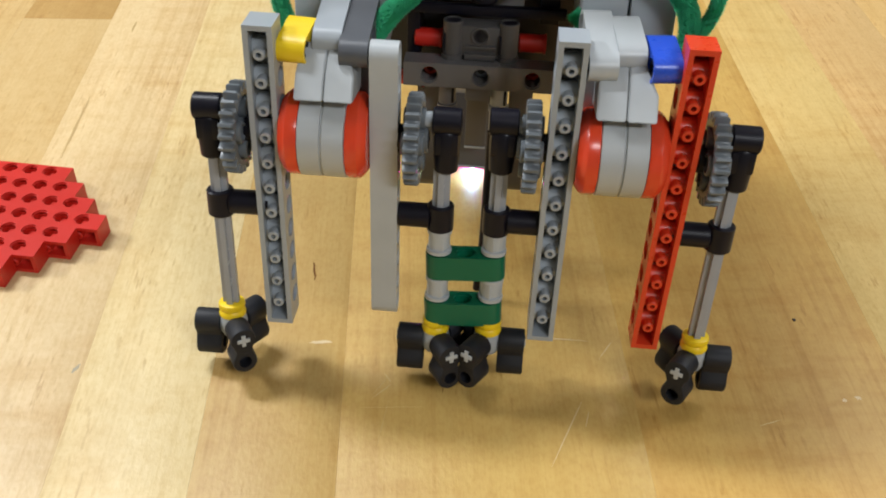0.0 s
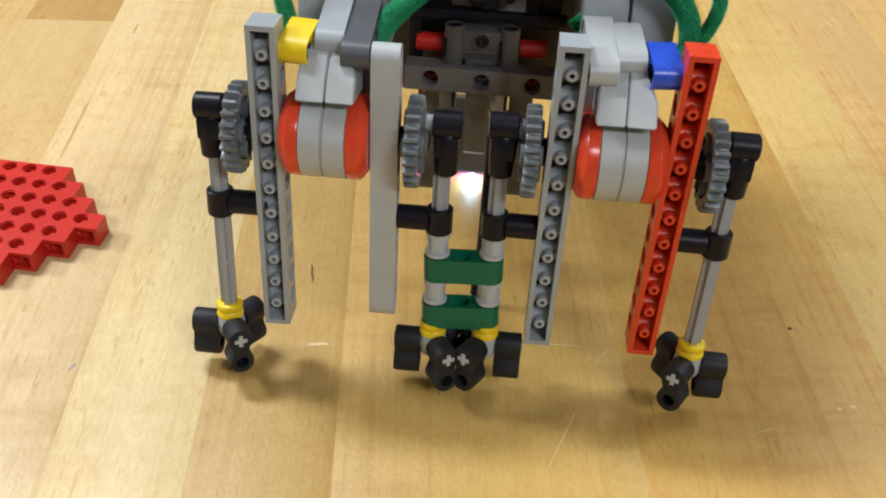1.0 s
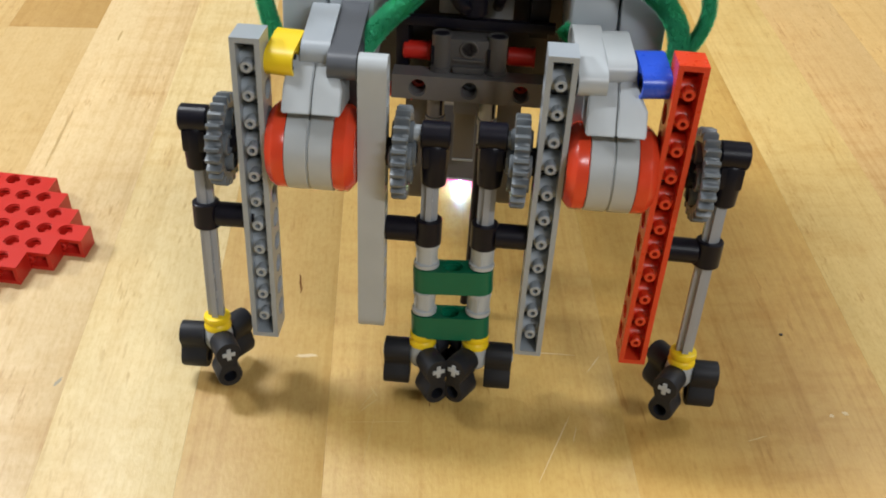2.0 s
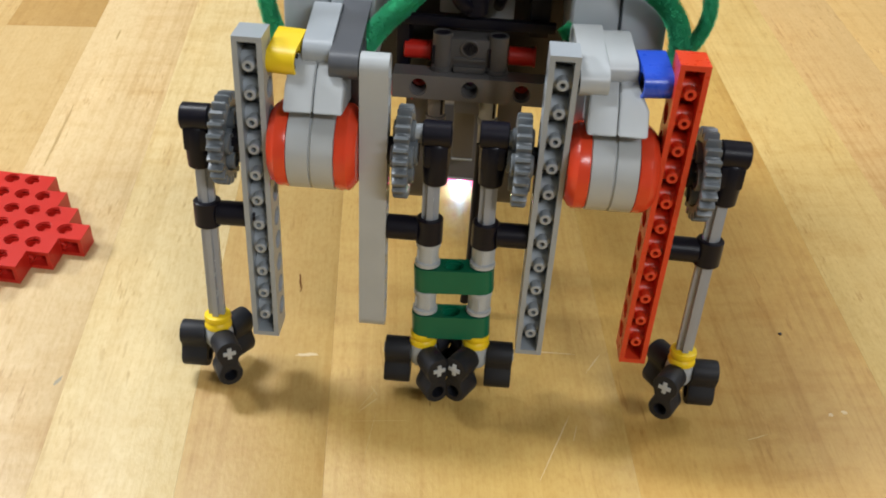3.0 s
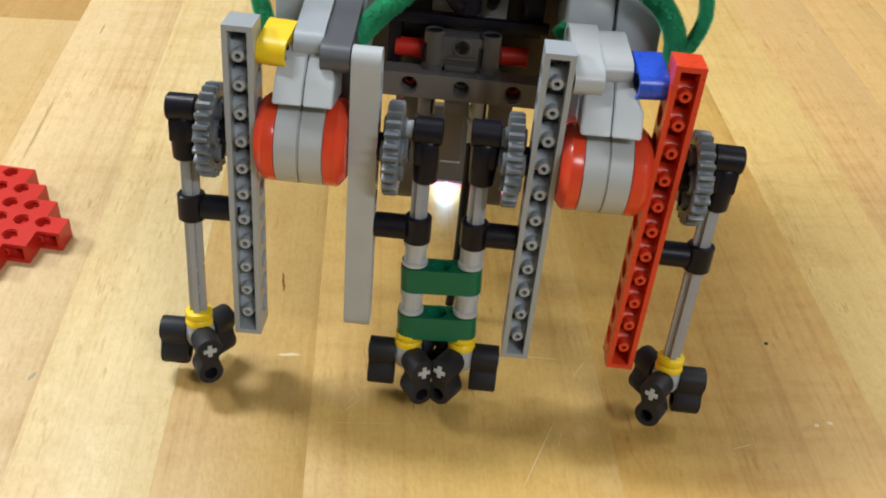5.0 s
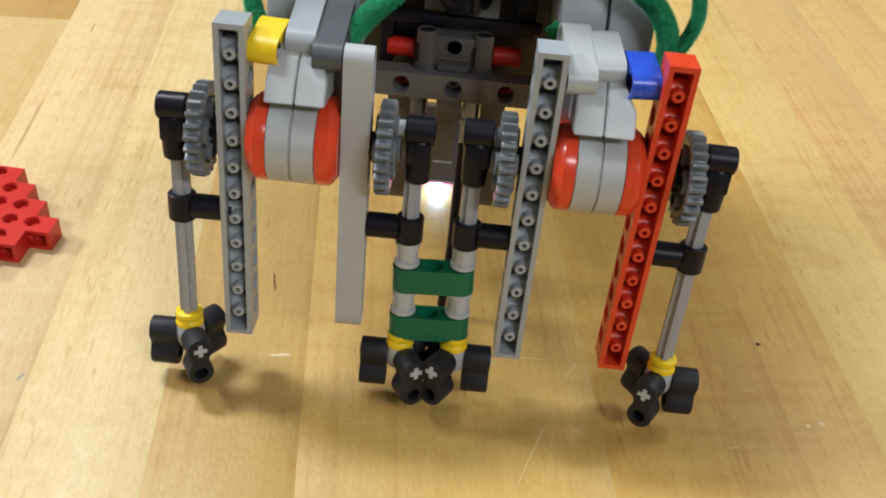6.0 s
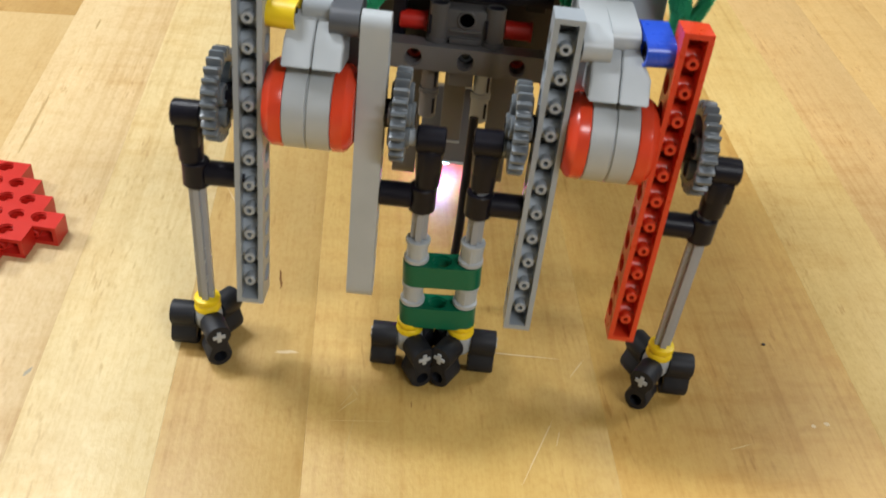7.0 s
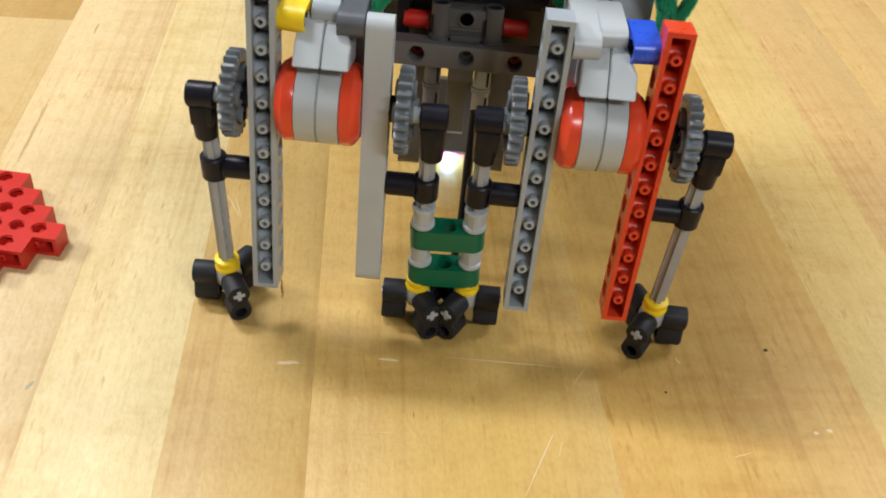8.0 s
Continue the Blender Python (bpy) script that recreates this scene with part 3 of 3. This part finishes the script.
    # left tube gets the darker grey to put in its shadow
    for x, material in ((-10.4, SHADEDGREY), (6.2, PALE)):
        bm = bmesh.new()
        bore(bm, 2.75, 1.9, -7.6, 0, None, 22, 0.3)
        bore(bm, 2.75, 1.9, -17.4, -9.4, None, 22, 0.3)
        lathe(bm, [(2.6, -9.6), (3.2, -9.4), (3.2, -8.7), (2.7, -8.5), (3.2, -8.3), (3.2, -7.6), (2.6, -7.4)], None, 22)
        tube = part("pin_tube", bm, material, robot, "ribbed upright connector pin", mm(x, 54, -28.0))
        for za, zb in ((-6.6, -1.6), (-15.6, -10.6)):
            bm = bmesh.new()
            box(bm, 1.5, 2.3, -2.5, -1.8, za, zb, 0.1)
            part("slot", bm, BLACK, tube)
    bm = bmesh.new()
    box(bm, -4.6, 3.2, 50.4, 58, -33.0, -27.9, 0.5)
    part("bracket", bm, SHADEDGREY, robot, "dark grey bracket under the cross beam")
    # sensor hanging behind, close above the table, its lamps in the under side
    sensor = tagged(new("light_sensor"), "grey light sensor with lit lamps facing the table")
    sensor.parent = robot
    sensor.matrix_basis = mm(-2.4, 108, -90.2, -16)
    bm = bmesh.new()
    box(bm, -11, 11, 0, 12, 0, 30, 0.6)
    part("sensor_body", bm, SHADEDGREY, sensor)
    # bright lower front edge by the lamps, its light put in as a pale strip
    bm = bmesh.new()
    box(bm, -10.6, 10.6, -0.5, 0.4, 0.2, 1.1, 0.15)
    part("sensor_lit_edge", bm, PALE, sensor, "pale strip for the lamplit front edge")
    bm = bmesh.new()
    lathe(bm, [(2.0, -0.3), (2.0, 0.1)], None, 24)
    part("lamp", bm, LAMP, sensor, "glowing white lamp", mm(0, 3.4, 0))
    bm = bmesh.new()
    lathe(bm, [(1.9, -0.3), (1.9, 0.1)], None, 20)
    part("lamp", bm, MAGENTA, sensor, "glowing magenta lamp", mm(0, 9.0, 0))
    bm = bmesh.new()
    box(bm, -3.6, 4.4, 103.6, 107.6, -77.9, -36, 0.4)
    holder = part("sensor_arm", bm, SHADEDGREY, robot, "grey arm that holds the light sensor", mm(-2.4, 0, 0))
    # lamplight on the arm's under edge, put in as a pale strip
    bm = bmesh.new()
    box(bm, -3.6, 4.4, 103.2, 107.8, -78.6, -77.8, 0.2)
    part("arm_lit_edge", bm, PALE, holder, m=mm(0, 0, 0))
    # controller; its tall upper box, out of view, is added to shade the chassis
    bm = bmesh.new()
    box(bm, -34, 34, 72, 150, -37, 24, 1)
    box(bm, -26, 26, 38, 150, 18, 125, 3)
    part("controller", bm, SCREEN, robot, "dark controller box with an unseen shading cover")
    bm = bmesh.new()
    box(bm, -25, 25, 57, 60, -7.5, -4.5, 0.4)
    box(bm, -24, -20, 58, 76, -24, 20, 0.4)
    box(bm, 17, 23, 60, 76, -10, 24, 0.4)
    part("black_frame", bm, BLACK, robot)
    for x0, x1, z0 in ((-22, -14, -3), (-11.5, -2.0, -7), (1.0, 12, -8)):
        bm = bmesh.new()
        box(bm, x0, x1, 68, 73, z0, 30, 0.6)
        part("grey_plate", bm, GREY, robot, "grey casing plate behind the cables")
    bm = bmesh.new()
    lathe(bm, [(3.6, -6), (4.4, -5), (4.4, 10), (3.6, 11)], shifted(-0.5, 60, 2), 22)
    part("socket", bm, BLACK, robot)


build_chassis()


def curve_points(ctrl, steps=14):
    """A smooth path through control points (Catmull-Rom)."""
    p = [Vector(c) for c in ctrl]
    p = [2 * p[0] - p[1]] + p + [2 * p[-1] - p[-2]]
    out = []
    for i in range(1, len(p) - 2):
        for s in range(steps):
            t = s / steps
            a, b, c, d = p[i - 1], p[i], p[i + 1], p[i + 2]
            out.append(0.5 * ((2 * b) + (c - a) * t + (2 * a - 5 * b + 4 * c - d) * t * t + (3 * b - a - 3 * c + d) * t ** 3))
    return out + [p[-2]]


def sweep(bm, path, r, n=10):
    rows = []
    up = Vector((0.3, 0.2, 1)).normalized()
    for i, q in enumerate(path):
        d = (path[min(i + 1, len(path) - 1)] - path[max(i - 1, 0)]).normalized()
        u = d.cross(up).normalized()
        v = d.cross(u)
        rows.append([bm.verts.new(q + r * (u * math.cos(2 * math.pi * k / n) + v * math.sin(2 * math.pi * k / n))) for k in range(n)])
    for a, b in zip(rows, rows[1:]):
        for k in range(n):
            bm.faces.new((a[k], a[(k + 1) % n], b[(k + 1) % n], b[k]))
    bm.faces.new(rows[0][::-1])
    bm.faces.new(rows[-1])


def cable(ctrl, r, material, label, name="cable"):
    bm = bmesh.new()
    sweep(bm, curve_points(ctrl), r)
    return part(name, bm, material, robot, label, angle=60)


cable([(-13, 58, 22), (-10, 54, 12), (-4, 55, 1), (0, 62, -2)], 2.3, BLACK, "black sensor cable")
cable([(14, 58, 22), (12, 54, 14), (8, 56, 4), (7, 64, -2)], 1.8, BLACK, "black sensor cable")
cable([(4.8, 44, -40), (4.6, 42, -62), (4.4, 40, -80), (3.4, 40, -99)], 1.5, BLACK, "black sensor cable")


def pipe_cleaner(ctrl, seed, radius=3.4):
    """Chenille stem: a wire with a dense pile of fine fibres."""
    rng = random.Random(seed)
    path = curve_points(ctrl, 26)
    bm = bmesh.new()
    sweep(bm, path, radius * 0.66, 10)
    for i in range(len(path) - 1):
        d = (path[i + 1] - path[i])
        dn = d.normalized()
        u = dn.cross(Vector((0.31, 0.2, 0.93))).normalized()
        v = dn.cross(u)
        for _ in range(110):
            a = rng.uniform(0, 2 * math.pi)
            base = path[i] + d * rng.random()
            out = (u * math.cos(a) + v * math.sin(a) + dn * rng.uniform(-0.35, 0.35)).normalized()
            side = out.cross(dn).normalized() * rng.uniform(0.10, 0.18)
            tip = base + out * radius * rng.uniform(0.82, 1.03)
            bm.faces.new([bm.verts.new(q) for q in (base - side, base + side, tip + side * 0.6, tip - side * 0.6)])
    return part("pipe_cleaner", bm, FUZZ, robot, "fuzzy green pipe cleaner", angle=80)


pipe_cleaner([(-58, 23, 34), (-56.5, 22, 16), (-54.2, 22, 4), (-51, 24, -6)], 1, 2.8)
pipe_cleaner([(-8, 24, 24), (-16, 22, 14), (-23, 22, 7), (-28, 22, 0.6), (-31, 23, -4)], 2, 3.4)
pipe_cleaner([(38, 26, 24), (45, 25, 19.5), (51, 25, 15), (55, 25, 9), (56.2, 25, 2), (54, 26, -8)], 3, 3.3)
pipe_cleaner([(57, 27, 36), (60.5, 26, 23), (62.3, 25, 14), (60.5, 25, 6.5), (56.5, 25.5, -1)], 4, 2.3)
pipe_cleaner([(25, 28, 6), (27, 27, 4), (30, 26, 2)], 5, 2.6)

# ---- marks on the table ----
blot("scuff", -46.3, 2.1, 7.9, 1.60, 8, MARK, "small pale scuff on the maple table", 3)
blot("scuff", -14.7, 7.8, 7.0, 1.20, 4, MARK, "small pale scuff on the maple table", 4)
blot("scratch", 23.8, 12.0, 39.3, 0.45, 1, MARK, "thin pale scratch across the maple table", 5)
blot("scratch", 34.9, -26.7, 28.5, 0.40, -110, MARK, "thin pale scratch on the maple table", 6)
blot("scratch", 48.1, 9.3, 11.1, 0.35, -119, MARK, "short pale scratch on the maple table", 7)
blot("scratch", -23.6, -16.9, 9.2, 0.35, -130, FAINT, "short pale scratch on the maple table", 8)
blot("scratch", -22.3, -11.1, 5.7, 0.30, -55, FAINT, "short pale scratch on the maple table", 9)
blot("scuff", 123.0, -4.7, 1.8, 1.50, -7, MARK, "small pale spot on the maple table", 10)
blot("scuff", 127.5, -3.2, 2.1, 1.70, -5, MARK, "small pale spot on the maple table", 11)
crumb(113.7, 30.3, 0.62, 12)
crumb(76.2, 6.0, 0.42, 13)
blot("wood_fleck", -55.2, 37.3, 9.1, 0.90, -78, KNOT, "dark mineral streak in the maple table", 14)
blot("wood_fleck", -54.1, 33.1, 3.6, 0.50, -92, KNOT, "dark mineral streak in the maple table", 15)
blot("scratch", -80.3, 79.7, 16.4, 0.35, -68, MARK, "short pale scratch on the maple table", 16)

blot("wood_fleck", -172.8, 115.5, 47.0, 1.3, -84, STREAK, "long brown mineral streak in the maple table", 17, 26)
blot("wood_fleck", -177.5, 204.5, 13.0, 1.1, -84, STREAK, "short brown mineral streak in the maple table", 18)
blot("smudge", -121.7, -18.2, 5.0, 1.4, 70, SMUDGE, "faint grey smudge on the maple table", 19)
blot("scuff", 97.4, -16.6, 8.0, 0.45, 24, FAINT, "faint pale scuff on the maple table", 20)
blot("scratch", -24.2, -14.5, 12.6, 0.16, 64, FAINT, "short pale scratch on the maple table", 21)
blot("scratch", -21.4, -27.5, 21.0, 0.14, 86, FAINT, "thin pale scratch on the maple table", 22)
blot("scratch", -21.0, -23.0, 20.0, 0.14, 7, FAINT, "thin pale scratch on the maple table", 23)
blot("wood_fleck", -4.4, -14.2, 2.6, 0.30, 95, KNOT, "tiny dark fleck in the maple table", 24)
blot("scratch", -82.4, 80.2, 17.0, 0.35, -60, MARK, "curved pale scratch on the maple table", 25)
blot("scratch", 41.0, -21.0, 7.0, 0.25, 80, MARK, "short pale scratch on the maple table", 26)
blot("wood_fleck", 82.1, 20.7, 3.0, 0.7, 120, MARK, "pale fleck in the maple table", 27)


# ---- what moves ----
ROBOT = [
    (0.0, 0.00, 0.00, 107.43, -6.31, -0.14, 0.00),
    (3.0, 0.00, 0.00, 107.43, -6.31, -0.14, 0.00),
    (6.0, 0.00, 0.00, 107.43, -6.31, -0.14, 0.00),
    (6.2, -0.41, -0.57, 107.60, -6.19, -0.19, -0.04),
    (6.3, -0.78, -0.97, 108.03, -6.09, -0.24, -0.19),
    (6.4, -0.69, -0.15, 107.55, -6.12, -0.31, -0.31),
    (6.5, -0.54, 0.13, 107.32, -6.18, -0.32, -0.28),
    (6.6, -0.45, -1.11, 108.32, -6.20, -0.20, -0.33),
    (6.7, -0.12, -1.64, 109.62, -6.58, -0.04, -0.53),
    (6.8, 0.61, -1.95, 111.22, -7.04, 0.10, -0.50),
    (6.9, 0.63, 0.59, 112.98, -7.02, 0.22, -0.13),
    (7.0, 0.62, 6.53, 113.11, -6.79, 0.19, 0.27),
    (7.1, 0.42, 16.36, 111.04, -6.64, 0.03, 0.38),
    (7.2, 0.44, 22.01, 108.12, -6.37, -0.00, 0.37),
    (7.3, 0.65, 24.09, 106.47, -6.13, 0.04, 0.35),
    (7.4, 0.38, 24.74, 106.39, -6.14, -0.01, 0.23),
    (7.5, 0.29, 25.26, 106.67, -6.24, -0.09, 0.03),
    (7.6, 0.55, 23.76, 107.51, -6.22, -0.11, -0.20),
    (7.7, 0.75, 23.70, 107.76, -6.12, -0.08, -0.28),
    (7.8, 0.82, 24.16, 107.72, -6.13, -0.08, -0.23),
    (7.9, 0.44, 24.75, 107.31, -6.26, -0.14, -0.20),
    (8.0, -0.04, 25.35, 106.85, -6.46, -0.23, -0.17),
]
CRANKS = [(0.0, 77), (6.0, 77), (6.2, 79), (6.3, 92), (6.4, 118), (6.5, 146), (6.6, 178), (6.7, 198), (6.8, 210), (6.9, 225), (7.0, 246), (7.1, 292),
          (7.2, 339), (7.3, 365), (7.4, 390), (7.5, 418), (7.6, 440), (7.7, 461), (7.8, 482), (7.9, 503), (8.0, 525)]


def motions():
    walk(robot, [(t, mm(x, y, z, rx, ry, rz)) for t, x, y, z, rx, ry, rz in ROBOT])
    for gear, x in GEARS:
        walk(gear, [(t, mm(x, AXIS_Y, AXIS_Z, a)) for t, a in CRANKS])
    for leg, x, splay, lift in LEGS:
        rows = []
        for t, a in CRANKS:
            y, z, lean = leg_tilt(a)
            rows.append((t, mm(x, y, z + lift, lean, splay)))
        walk(leg, rows)
    for guide, x, splay in GUIDES:
        walk(guide, [(t, mm(x, GUIDE_Y, GUIDE_Z, leg_tilt(a)[2], splay)) for t, a in CRANKS])


motions()
